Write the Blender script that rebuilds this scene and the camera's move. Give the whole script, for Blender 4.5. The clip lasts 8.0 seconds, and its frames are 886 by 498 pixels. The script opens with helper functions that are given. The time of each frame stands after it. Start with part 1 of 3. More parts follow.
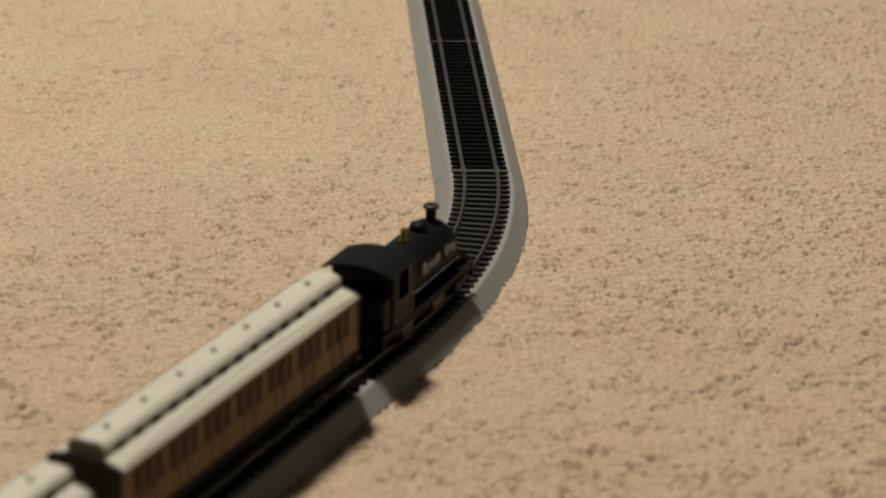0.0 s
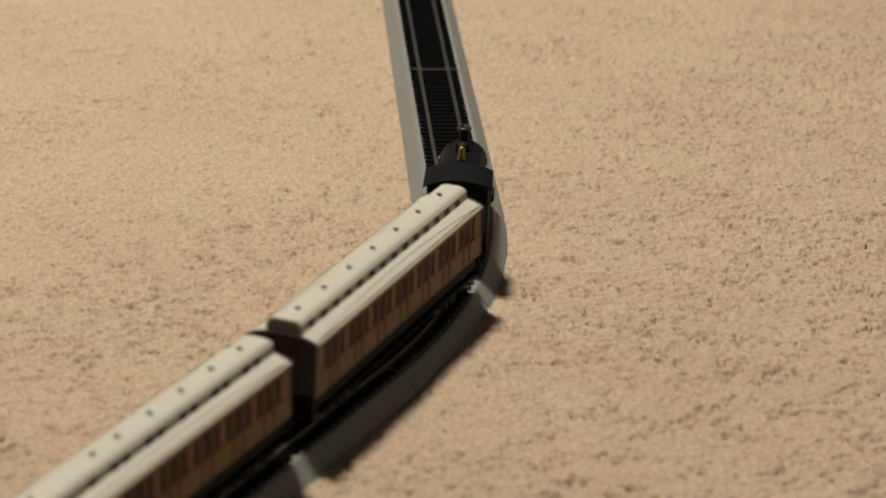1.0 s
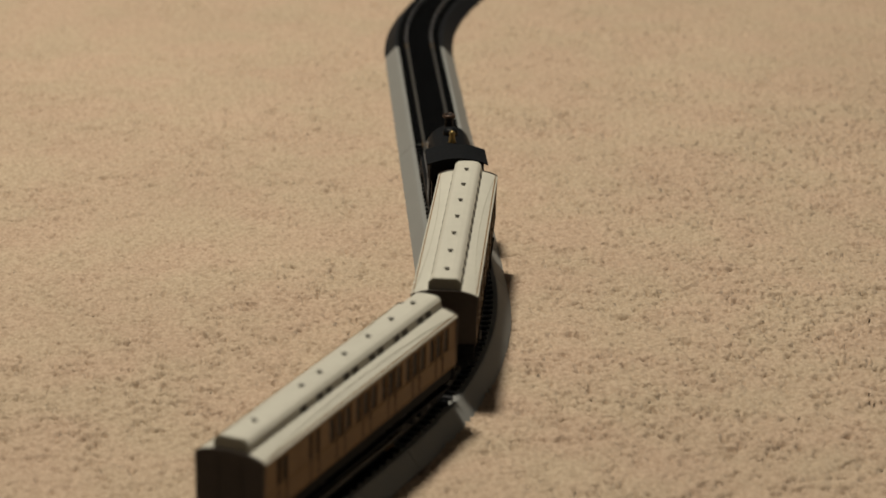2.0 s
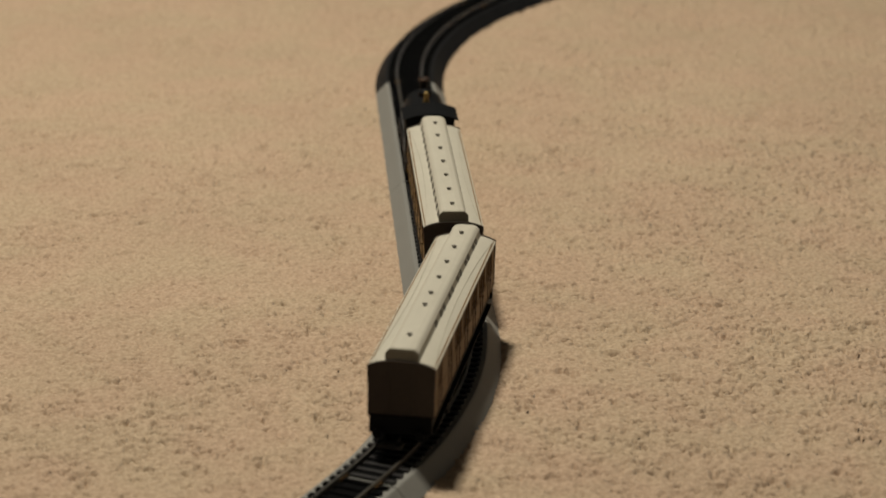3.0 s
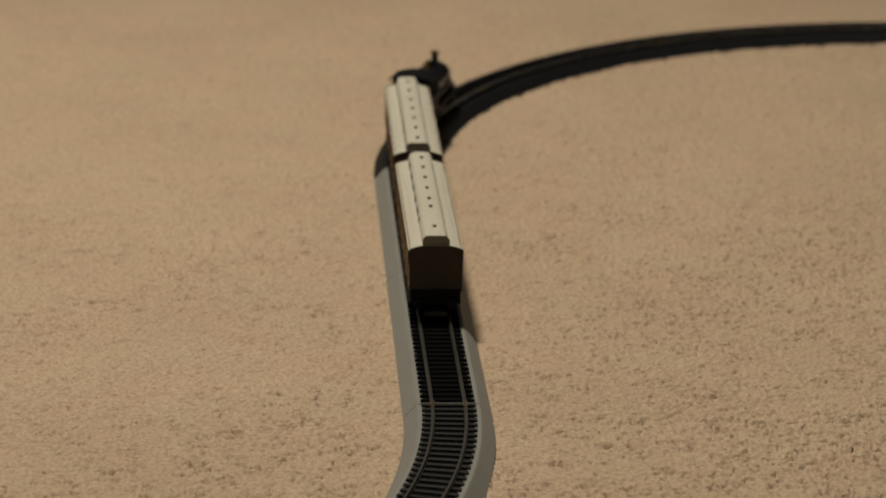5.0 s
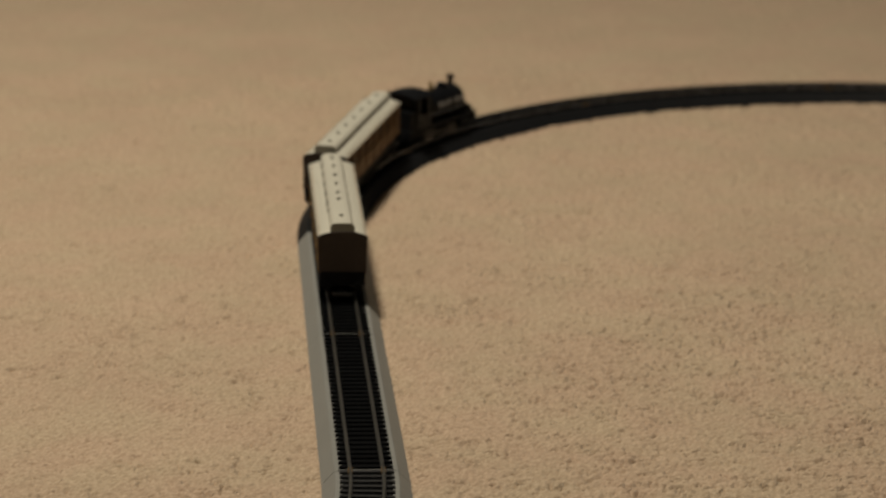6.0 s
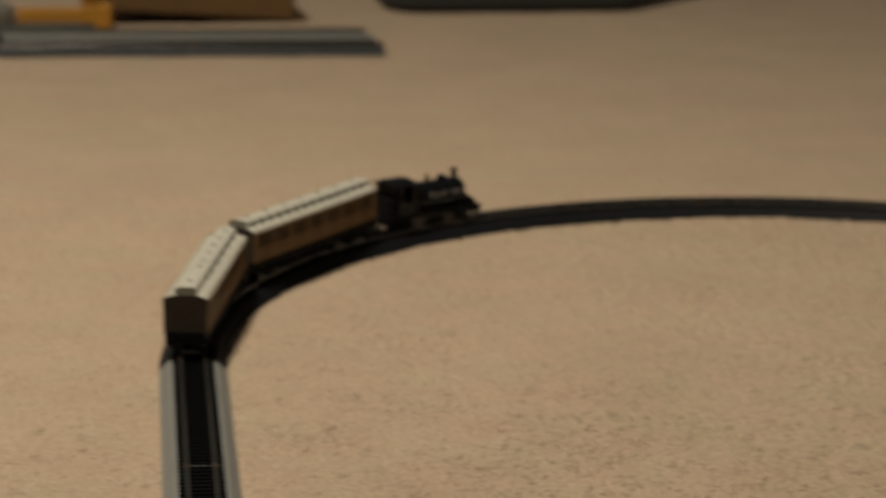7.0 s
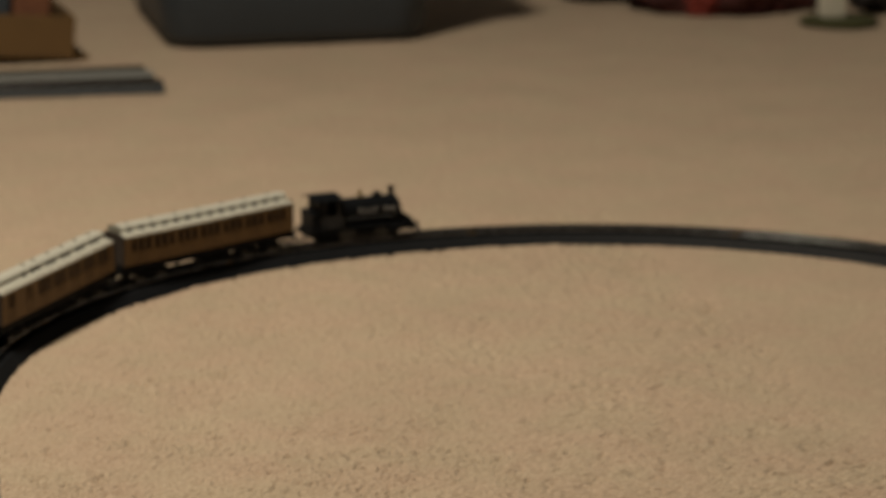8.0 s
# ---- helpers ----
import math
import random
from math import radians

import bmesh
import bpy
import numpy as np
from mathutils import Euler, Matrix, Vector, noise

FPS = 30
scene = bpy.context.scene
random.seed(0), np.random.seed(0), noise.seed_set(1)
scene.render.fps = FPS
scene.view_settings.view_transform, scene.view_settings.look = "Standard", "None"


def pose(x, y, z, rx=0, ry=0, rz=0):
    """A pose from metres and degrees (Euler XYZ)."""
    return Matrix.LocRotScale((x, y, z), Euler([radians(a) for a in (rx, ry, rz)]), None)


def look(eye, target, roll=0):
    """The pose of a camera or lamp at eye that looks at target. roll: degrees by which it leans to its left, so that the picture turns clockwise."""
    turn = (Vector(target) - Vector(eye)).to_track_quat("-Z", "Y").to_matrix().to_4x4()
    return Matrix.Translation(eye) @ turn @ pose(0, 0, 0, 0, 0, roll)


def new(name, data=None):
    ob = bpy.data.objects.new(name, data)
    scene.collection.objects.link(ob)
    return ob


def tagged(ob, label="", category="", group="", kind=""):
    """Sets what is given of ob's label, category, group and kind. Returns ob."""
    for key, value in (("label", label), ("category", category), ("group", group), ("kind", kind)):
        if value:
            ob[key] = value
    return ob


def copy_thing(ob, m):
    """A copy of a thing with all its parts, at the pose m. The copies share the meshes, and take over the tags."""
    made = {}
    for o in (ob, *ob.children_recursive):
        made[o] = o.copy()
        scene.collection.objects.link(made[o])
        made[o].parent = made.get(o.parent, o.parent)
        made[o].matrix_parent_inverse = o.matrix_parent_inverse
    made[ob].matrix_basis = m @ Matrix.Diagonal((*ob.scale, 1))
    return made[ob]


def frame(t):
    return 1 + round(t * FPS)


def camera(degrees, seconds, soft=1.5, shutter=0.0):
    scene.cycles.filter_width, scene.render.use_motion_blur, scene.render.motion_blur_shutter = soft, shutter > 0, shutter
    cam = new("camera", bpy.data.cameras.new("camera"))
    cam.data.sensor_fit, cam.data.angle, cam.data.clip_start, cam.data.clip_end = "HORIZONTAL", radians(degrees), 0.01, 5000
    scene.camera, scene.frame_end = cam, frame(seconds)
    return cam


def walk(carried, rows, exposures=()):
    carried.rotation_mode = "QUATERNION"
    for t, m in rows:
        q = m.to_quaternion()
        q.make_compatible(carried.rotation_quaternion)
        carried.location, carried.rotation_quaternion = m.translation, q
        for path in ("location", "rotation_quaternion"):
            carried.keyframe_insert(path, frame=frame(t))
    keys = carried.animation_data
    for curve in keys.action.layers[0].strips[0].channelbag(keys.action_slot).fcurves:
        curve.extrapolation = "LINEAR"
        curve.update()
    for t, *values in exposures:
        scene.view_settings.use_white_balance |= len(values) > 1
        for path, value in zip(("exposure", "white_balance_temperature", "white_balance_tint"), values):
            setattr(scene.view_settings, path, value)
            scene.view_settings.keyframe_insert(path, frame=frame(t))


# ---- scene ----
cam = camera(19.63, 8.0, soft=1.6, shutter=0.45)
cam.data.dof.use_dof = True
cam.data.dof.focus_distance = 1.33
cam.data.dof.aperture_fstop = 11.0
PATH = [
    (0, -0.0989, -1.2446, 0.4544, -21.503, -1.440, -3.155),
    (0.3, -0.0976, -1.2448, 0.4556, -21.447, -1.490, -3.210),
    (0.5, -0.0968, -1.2449, 0.4565, -21.379, -1.483, -3.272),
    (0.7, -0.0962, -1.2447, 0.4575, -21.415, -1.421, -3.432),
    (0.8, -0.0959, -1.2446, 0.4580, -21.388, -1.381, -3.437),
    (1, -0.0955, -1.2445, 0.4590, -21.030, -1.331, -3.526),
    (1.2, -0.0953, -1.2450, 0.4599, -20.735, -1.301, -3.373),
    (1.3, -0.0951, -1.2455, 0.4604, -20.690, -1.261, -3.352),
    (1.5, -0.0944, -1.2467, 0.4617, -20.369, -1.203, -3.411),
    (1.7, -0.0931, -1.2475, 0.4635, -19.983, -1.110, -3.407),
    (2.8, -0.0901, -1.2488, 0.4697, -18.993, -0.776, -3.394),
    (3, -0.0888, -1.2490, 0.4694, -18.863, -0.815, -3.520),
    (3.2, -0.0873, -1.2491, 0.4712, -18.783, -0.739, -3.589),
    (3.3, -0.0867, -1.2491, 0.4727, -18.721, -0.699, -3.600),
    (3.5, -0.0861, -1.2492, 0.4747, -18.457, -0.639, -3.551),
    (3.8, -0.0875, -1.2497, 0.4749, -18.264, -0.636, -3.590),
    (4, -0.0883, -1.2499, 0.4751, -18.016, -0.644, -3.526),
    (4.2, -0.0873, -1.2497, 0.4771, -17.760, -0.670, -3.430),
    (5.3, -0.0825, -1.2506, 0.4857, -17.017, -1.073, -3.374),
    (5.5, -0.0803, -1.2509, 0.4866, -16.617, -0.995, -3.551),
    (5.7, -0.0776, -1.2508, 0.4884, -16.561, -1.014, -4.084),
    (6, -0.0718, -1.2507, 0.4916, -16.189, -1.131, -4.677),
    (6.2, -0.0662, -1.2512, 0.4932, -15.791, -1.094, -4.999),
    (6.3, -0.0628, -1.2517, 0.4960, -15.530, -1.037, -5.242),
    (6.4, -0.0590, -1.2522, 0.4995, -15.182, -0.963, -5.459),
    (6.5, -0.0547, -1.2528, 0.5022, -14.986, -0.877, -5.715),
    (6.6, -0.0500, -1.2534, 0.5034, -14.788, -0.796, -5.932),
    (6.7, -0.0452, -1.2542, 0.5049, -14.580, -0.751, -6.137),
    (6.8, -0.0404, -1.2549, 0.5082, -14.281, -0.689, -6.088),
    (6.9, -0.0355, -1.2542, 0.5115, -14.002, -0.722, -6.162),
    (7, -0.0304, -1.2535, 0.5139, -14.040, -0.765, -6.599),
    (7.1, -0.0254, -1.2537, 0.5152, -14.560, -0.716, -7.566),
    (7.2, -0.0204, -1.2541, 0.5158, -14.786, -0.579, -8.255),
    (7.3, -0.0157, -1.2548, 0.5161, -14.467, -0.395, -8.849),
    (7.4, -0.0113, -1.2557, 0.5163, -14.237, -0.201, -9.265),
    (7.5, -0.0074, -1.2568, 0.5169, -14.115, -0.023, -9.515),
    (7.6, -0.0040, -1.2580, 0.5181, -13.999, 0.109, -9.737),
    (7.7, -0.0010, -1.2592, 0.5199, -13.968, 0.195, -10.071),
    (7.8, 0.0017, -1.2605, 0.5221, -13.817, 0.252, -10.254),
    (7.9, 0.0041, -1.2618, 0.5246, -13.653, 0.292, -10.743),
    (8, 0.0064, -1.2632, 0.5272, -13.544, 0.318, -11.042),
]
walk(cam, [(t, pose(x, y, z, 90 + pitch, roll, yaw)) for t, x, y, z, pitch, roll, yaw in PATH],
     exposures=[(0.0, 0.10, 6500, 10), (1.0, 0.16, 6500, 10), (1.5, 0.04, 6500, 10), (2.8, -0.16, 6700, 10), (3.5, -0.27, 6860, 10), (5.5, -0.44, 6900, 10), (7.0, -0.40, 6900, 10), (8.0, -0.30, 6900, 10)])

# ---- light: one ceiling lamp in a closed room ----
world = bpy.data.worlds.new("room_air")
world.use_nodes = True
world.node_tree.nodes["Background"].inputs[0].default_value = (0.9, 0.8, 0.65, 1)
world.node_tree.nodes["Background"].inputs[1].default_value = 0.004
scene.world = world
lamp_data = bpy.data.lights.new("ceiling_lamp", "AREA")
lamp_data.shape, lamp_data.size = "DISK", 0.32
lamp_data.energy, lamp_data.color = 74.0, (1.0, 0.90, 0.74)
lamp = new("ceiling_lamp", lamp_data)
lamp.matrix_world = look((-0.45, 0.45, 2.36), (-0.45, 0.4501, 0.0))


# ---- materials ----
def mat(name, base, rough=0.5, metal=0.0, vary=0.12, scale=40.0, bump=0.0, bump_scale=400.0, spec=0.5, random_tint=0.0):
    """A node material: two scales of colour change, fine relief and roughness wear."""
    m = bpy.data.materials.new(name)
    m.use_nodes = True
    nt = m.node_tree
    n, link = nt.nodes, nt.links.new
    b = n["Principled BSDF"]
    b.inputs["Metallic"].default_value = metal
    b.inputs["Specular IOR Level"].default_value = spec
    tc = n.new("ShaderNodeTexCoord")
    big, small = n.new("ShaderNodeTexNoise"), n.new("ShaderNodeTexNoise")
    for tex, sc in ((big, scale), (small, scale * 9)):
        tex.inputs["Scale"].default_value, tex.inputs["Detail"].default_value = sc, 4
        link(tc.outputs["Object"], tex.inputs["Vector"])
    mix = n.new("ShaderNodeMath")
    mix.operation = "ADD"
    link(big.outputs["Fac"], mix.inputs[0])
    link(small.outputs["Fac"], mix.inputs[1])
    val = n.new("ShaderNodeMapRange")
    val.inputs["From Min"].default_value, val.inputs["From Max"].default_value = 0.7, 1.3
    val.inputs["To Min"].default_value, val.inputs["To Max"].default_value = 1 - vary, 1 + vary
    link(mix.outputs[0], val.inputs["Value"])
    out = val.outputs["Result"]
    if random_tint:
        info, rr, mul = n.new("ShaderNodeObjectInfo"), n.new("ShaderNodeMapRange"), n.new("ShaderNodeMath")
        rr.inputs["To Min"].default_value, rr.inputs["To Max"].default_value = 1 - random_tint, 1 + random_tint
        link(info.outputs["Random"], rr.inputs["Value"])
        mul.operation = "MULTIPLY"
        link(out, mul.inputs[0])
        link(rr.outputs["Result"], mul.inputs[1])
        out = mul.outputs[0]
    col = n.new("ShaderNodeVectorMath")
    col.operation = "SCALE"
    col.inputs[0].default_value = base
    link(out, col.inputs["Scale"])
    link(col.outputs["Vector"], b.inputs["Base Color"])
    rg = n.new("ShaderNodeMapRange")
    rg.inputs["To Min"].default_value, rg.inputs["To Max"].default_value = max(0.03, rough - 0.08), min(1, rough + 0.08)
    link(small.outputs["Fac"], rg.inputs["Value"])
    link(rg.outputs["Result"], b.inputs["Roughness"])
    if bump:
        fine, bp = n.new("ShaderNodeTexNoise"), n.new("ShaderNodeBump")
        fine.inputs["Scale"].default_value, fine.inputs["Detail"].default_value = bump_scale, 3
        link(tc.outputs["Object"], fine.inputs["Vector"])
        bp.inputs["Strength"].default_value, bp.inputs["Distance"].default_value = bump, 0.0005
        link(fine.outputs["Fac"], bp.inputs["Height"])
        link(bp.outputs["Normal"], b.inputs["Normal"])
    return m


def carpet_material():
    """Short beige pile: yarn flecks, pinkish and yellowish drifts, soft sheen."""
    m = bpy.data.materials.new("beige_carpet")
    m.use_nodes = True
    nt = m.node_tree
    n, link = nt.nodes, nt.links.new
    b = n["Principled BSDF"]
    b.inputs["Roughness"].default_value, b.inputs["Specular IOR Level"].default_value = 0.95, 0.1
    b.inputs["Sheen Weight"].default_value, b.inputs["Sheen Roughness"].default_value = 0.12, 0.6
    tc = n.new("ShaderNodeTexCoord")

    def tex(scale, detail):
        t = n.new("ShaderNodeTexNoise")
        t.inputs["Scale"].default_value, t.inputs["Detail"].default_value = scale, detail
        link(tc.outputs["Object"], t.inputs["Vector"])
        return t

    worn, hue, fleck, fibre = tex(8, 5), tex(17, 4), tex(440, 2), tex(1300, 2)

    def ramp(source, lo, hi, dark, light):
        r = n.new("ShaderNodeValToRGB")
        r.color_ramp.elements[0].position, r.color_ramp.elements[1].position = lo, hi
        r.color_ramp.elements[0].color, r.color_ramp.elements[1].color = dark + (1,), light + (1,)
        link(source.outputs["Fac"], r.inputs["Fac"])
        return r.outputs["Color"]

    colour = ramp(fleck, 0.34, 0.68, (0.352, 0.275, 0.205), (0.474, 0.384, 0.299))
    for tint in (ramp(hue, 0.40, 0.62, (1.018, 0.972, 0.944), (0.986, 0.990, 0.944)), ramp(worn, 0.36, 0.64, (0.965, 0.962, 0.958), (1.035, 1.035, 1.035))):
        mul = n.new("ShaderNodeMix")
        mul.data_type, mul.blend_type = "RGBA", "MULTIPLY"
        mul.inputs[0].default_value = 1.0
        link(colour, mul.inputs[6])
        link(tint, mul.inputs[7])
        colour = mul.outputs[2]
    link(colour, b.inputs["Base Color"])
    bp = n.new("ShaderNodeBump")
    bp.inputs["Strength"].default_value, bp.inputs["Distance"].default_value = 0.5, 0.0006
    link(fibre.outputs["Fac"], bp.inputs["Height"])
    link(bp.outputs["Normal"], b.inputs["Normal"])
    return m


CARPET = carpet_material()
WALL = mat("grey_wall_paint", (0.27, 0.29, 0.32), 0.8, vary=0.03, scale=3, bump=0.2, bump_scale=300)
CEIL = mat("white_ceiling_paint", (0.42, 0.45, 0.48), 0.9, vary=0.03, scale=3, bump=0.3, bump_scale=200)
GREY = mat("grey_roadbed_plastic", (0.195, 0.203, 0.197), 0.5, vary=0.06, scale=30, bump=0.15, bump_scale=900)
BLACKBED = mat("black_roadbed_plastic", (0.0080, 0.0090, 0.0108), 0.6, vary=0.15, scale=30, bump=0.15, bump_scale=900, spec=0.12)
# Near-black plastic of most ties and of the strip between them
TIEBLACK = mat("near_black_tie_plastic", (0.0030, 0.0034, 0.0040), 0.6, vary=0.25, scale=120, bump=0.3, bump_scale=1500, spec=0.03, random_tint=0.25)
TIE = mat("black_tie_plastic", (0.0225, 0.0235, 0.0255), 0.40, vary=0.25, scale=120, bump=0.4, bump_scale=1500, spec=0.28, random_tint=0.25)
# Tone set midway between black plastic and a grey slope in shade
SLATE = mat("half_shaded_roadbed_plastic", (0.030, 0.034, 0.038), 0.6, vary=0.12, scale=30, bump=0.15, bump_scale=900, spec=0.2)
NICKEL = mat("nickel_silver_rail", (0.175, 0.173, 0.160), 0.34, 0.9, vary=0.15, scale=90)
STEEL = mat("dull_steel_rail", (0.24, 0.24, 0.245), 0.27, 0.9, vary=0.2, scale=90)
JOINER = mat("bronzed_rail_joiner", (0.22, 0.15, 0.08), 0.4, 0.8, vary=0.15, scale=200)
ROOF = mat("cream_roof_paint", (0.465, 0.463, 0.408), 0.5, vary=0.05, scale=25, bump=0.08, bump_scale=700)
# Grey-green of the upright end board carries the shade on that face
ROOFEND = mat("shaded_clerestory_end", (0.21, 0.205, 0.165), 0.55, vary=0.1, scale=80)
# Rain strip is greyer than the roof: its shadow line is in the colour
STRIP = mat("shadow_grey_rain_strip", (0.36, 0.35, 0.30), 0.6, vary=0.1, scale=90)
TEAK = mat("teak_coach_paint", (0.182, 0.114, 0.054), 0.55, vary=0.16, scale=60, spec=0.2)
TEAKEND = mat("brown_coach_end_paint", (0.050, 0.041, 0.036), 0.55, vary=0.12, scale=60, spec=0.15)
CREAMLINE = mat("straw_lining", (0.19, 0.115, 0.04), 0.5, vary=0.1, scale=90, spec=0.15)
PANE = mat("dark_window_glazing", (0.009, 0.007, 0.006), 0.3, vary=0.2, scale=60, spec=0.10)
SMALLPANE = mat("dark_clerestory_glazing", (0.014, 0.013, 0.011), 0.4, vary=0.2, scale=80)
VENT = mat("grey_vent_plastic", (0.115, 0.11, 0.09), 0.5, vary=0.15, scale=200)
FRAME = mat("black_underframe_plastic", (0.0062, 0.0072, 0.0088), 0.6, vary=0.2, scale=80, spec=0.07)
WHEEL = mat("dark_wheel_metal", (0.05, 0.05, 0.05), 0.4, 0.6, vary=0.2, scale=150)
LOCO = mat("black_loco_paint", (0.0048, 0.0058, 0.0074), 0.5, vary=0.2, scale=60, bump=0.05, bump_scale=500, spec=0.09)
LOCOLINE = mat("pale_grey_lining", (0.085, 0.087, 0.090), 0.5, vary=0.3, scale=200)
LETTER = mat("worn_white_lettering", (0.30, 0.30, 0.295), 0.5, vary=0.5, scale=300)
BRASS = mat("tarnished_brass", (0.26, 0.20, 0.085), 0.5, 1.0, vary=0.15, scale=200)
COPPER = mat("bronze_chimney_rim", (0.05, 0.028, 0.018), 0.45, 0.5, vary=0.2, scale=200)
CARD = mat("brown_cardboard", (0.120, 0.066, 0.021), 0.85, vary=0.12, scale=25, bump=0.2, bump_scale=300)
CARDIN = mat("dark_cardboard_inside", (0.15, 0.058, 0.028), 0.9, vary=0.1, scale=25)
TUB = mat("dark_grey_tub_plastic", (0.033, 0.044, 0.057), 0.55, vary=0.08, scale=12, bump=0.1, bump_scale=200)
ORANGE = mat("orange_plastic", (0.40, 0.185, 0.022), 0.5, vary=0.1, scale=40)
SCARLET = mat("bright_red_cloth", (0.17, 0.022, 0.014), 0.9, vary=0.25, scale=40, bump=0.5, bump_scale=300)
RED = mat("dark_red_cloth", (0.055, 0.011, 0.010), 0.9, vary=0.3, scale=25, bump=0.6, bump_scale=300)
DARKCLOTH = mat("black_cloth", (0.020, 0.014, 0.013), 0.95, vary=0.2, scale=25, bump=0.5, bump_scale=300)
WHITE = mat("white_plastic", (0.55, 0.53, 0.45), 0.5, vary=0.04, scale=40)
GREEN = mat("olive_green_plastic", (0.052, 0.055, 0.020), 0.6, vary=0.15, scale=40)


# ---- mesh helpers ----
def part(name, bm, material, parent=None, label="", smooth=False):
    """Links a bmesh as one mesh object under a thing or a part."""
    me = bpy.data.meshes.new(name)
    bmesh.ops.recalc_face_normals(bm, faces=bm.faces)
    bm.to_mesh(me)
    bm.free()
    me.materials.append(material)
    if smooth:
        for p in me.polygons:
            p.use_smooth = True
    ob = new(name, me)
    ob.parent = parent
    return tagged(ob, label)


def share(name, ob, parent, m):
    """Another part on the same mesh."""
    o = new(name, ob.data)
    o.parent = parent
    o.matrix_basis = m
    return o


def box(bm, x0, x1, y0, y1, z0, z1, bevel=0.0):
    r = bmesh.ops.create_cube(bm, size=1.0, matrix=Matrix.Translation(((x0 + x1) / 2, (y0 + y1) / 2, (z0 + z1) / 2)) @ Matrix.Diagonal((x1 - x0, y1 - y0, z1 - z0, 1)))
    if bevel:
        edges = {e for v in r["verts"] for e in v.link_edges}
        bmesh.ops.bevel(bm, geom=list(edges), offset=bevel, segments=2, affect="EDGES", profile=0.5)
    return bm


def boxed(*a, **k):
    return box(bmesh.new(), *a, **k)


def tube(bm, a, b, r0, r1=None, seg=16):
    """A capped cylinder or cone from point a to point b."""
    a, b = Vector(a), Vector(b)
    d = b - a
    m = Matrix.Translation((a + b) / 2) @ d.to_track_quat("Z", "Y").to_matrix().to_4x4()
    bmesh.ops.create_cone(bm, cap_ends=True, segments=seg, radius1=r0, radius2=r0 if r1 is None else r1, depth=d.length, matrix=m)
    return bm


def loft(bm, rings, close=True, caps=True):
    """Joins rings of equally many points into a skin."""
    vs = [[bm.verts.new(p) for p in ring] for ring in rings]
    k = len(vs[0])
    for a, b in zip(vs, vs[1:]):
        for i in range(k if close else k - 1):
            j = (i + 1) % k
            bm.faces.new((a[i], a[j], b[j], b[i]))
    if caps:
        bm.faces.new(vs[0])
        bm.faces.new(vs[-1])
    return bm


def lathe(bm, centre, profile, seg=20):
    """Turns a profile of (radius, height) about an upright axis."""
    rings = [[(centre[0] + r * math.cos(2 * math.pi * i / seg), centre[1] + r * math.sin(2 * math.pi * i / seg), centre[2] + h) for i in range(seg)] for r, h in profile]
    return loft(bm, rings)


# ---- the room ----
def cells(x, y, size, seed):
    """Distance to the nearest of jittered points, that point's random number, and how much farther the second one is."""
    rng = np.random.RandomState(seed)
    jit = rng.rand(256, 256, 3)
    cx, cy = np.floor(x / size).astype(int), np.floor(y / size).astype(int)
    best, second, val = np.full(x.shape, 9.0), np.full(x.shape, 9.0), np.zeros(x.shape)
    for ox in (-1, 0, 1):
        for oy in (-1, 0, 1):
            j = jit[(cx + ox) % 256, (cy + oy) % 256]
            d = np.hypot((cx + ox + j[..., 0]) - x / size, (cy + oy + j[..., 1]) - y / size)
            second = np.minimum(second, np.maximum(best, d))
            val = np.where(d < best, j[..., 2], val)
            best = np.minimum(best, d)
    return best, val, second - best


def drift(x, y, size, seed):
    """Smooth random values between 0 and 1 that change over the given length."""
    rng = np.random.RandomState(seed)
    grid = rng.rand(256, 256)
    fx, fy = x / size, y / size
    ix, iy = np.floor(fx).astype(int), np.floor(fy).astype(int)
    u, v = fx - ix, fy - iy
    u, v = u * u * (3 - 2 * u), v * v * (3 - 2 * v)
    a, b = grid[ix % 256, iy % 256], grid[(ix + 1) % 256, iy % 256]
    c, d = grid[ix % 256, (iy + 1) % 256], grid[(ix + 1) % 256, (iy + 1) % 256]
    return (a * (1 - u) + b * u) * (1 - v) + (c * (1 - u) + d * u) * v


def axis(spans):
    out = []
    for a, b, step in spans:
        out += list(np.arange(a, b - step * 0.25, step))
    return np.array(out + [spans[-1][1]])


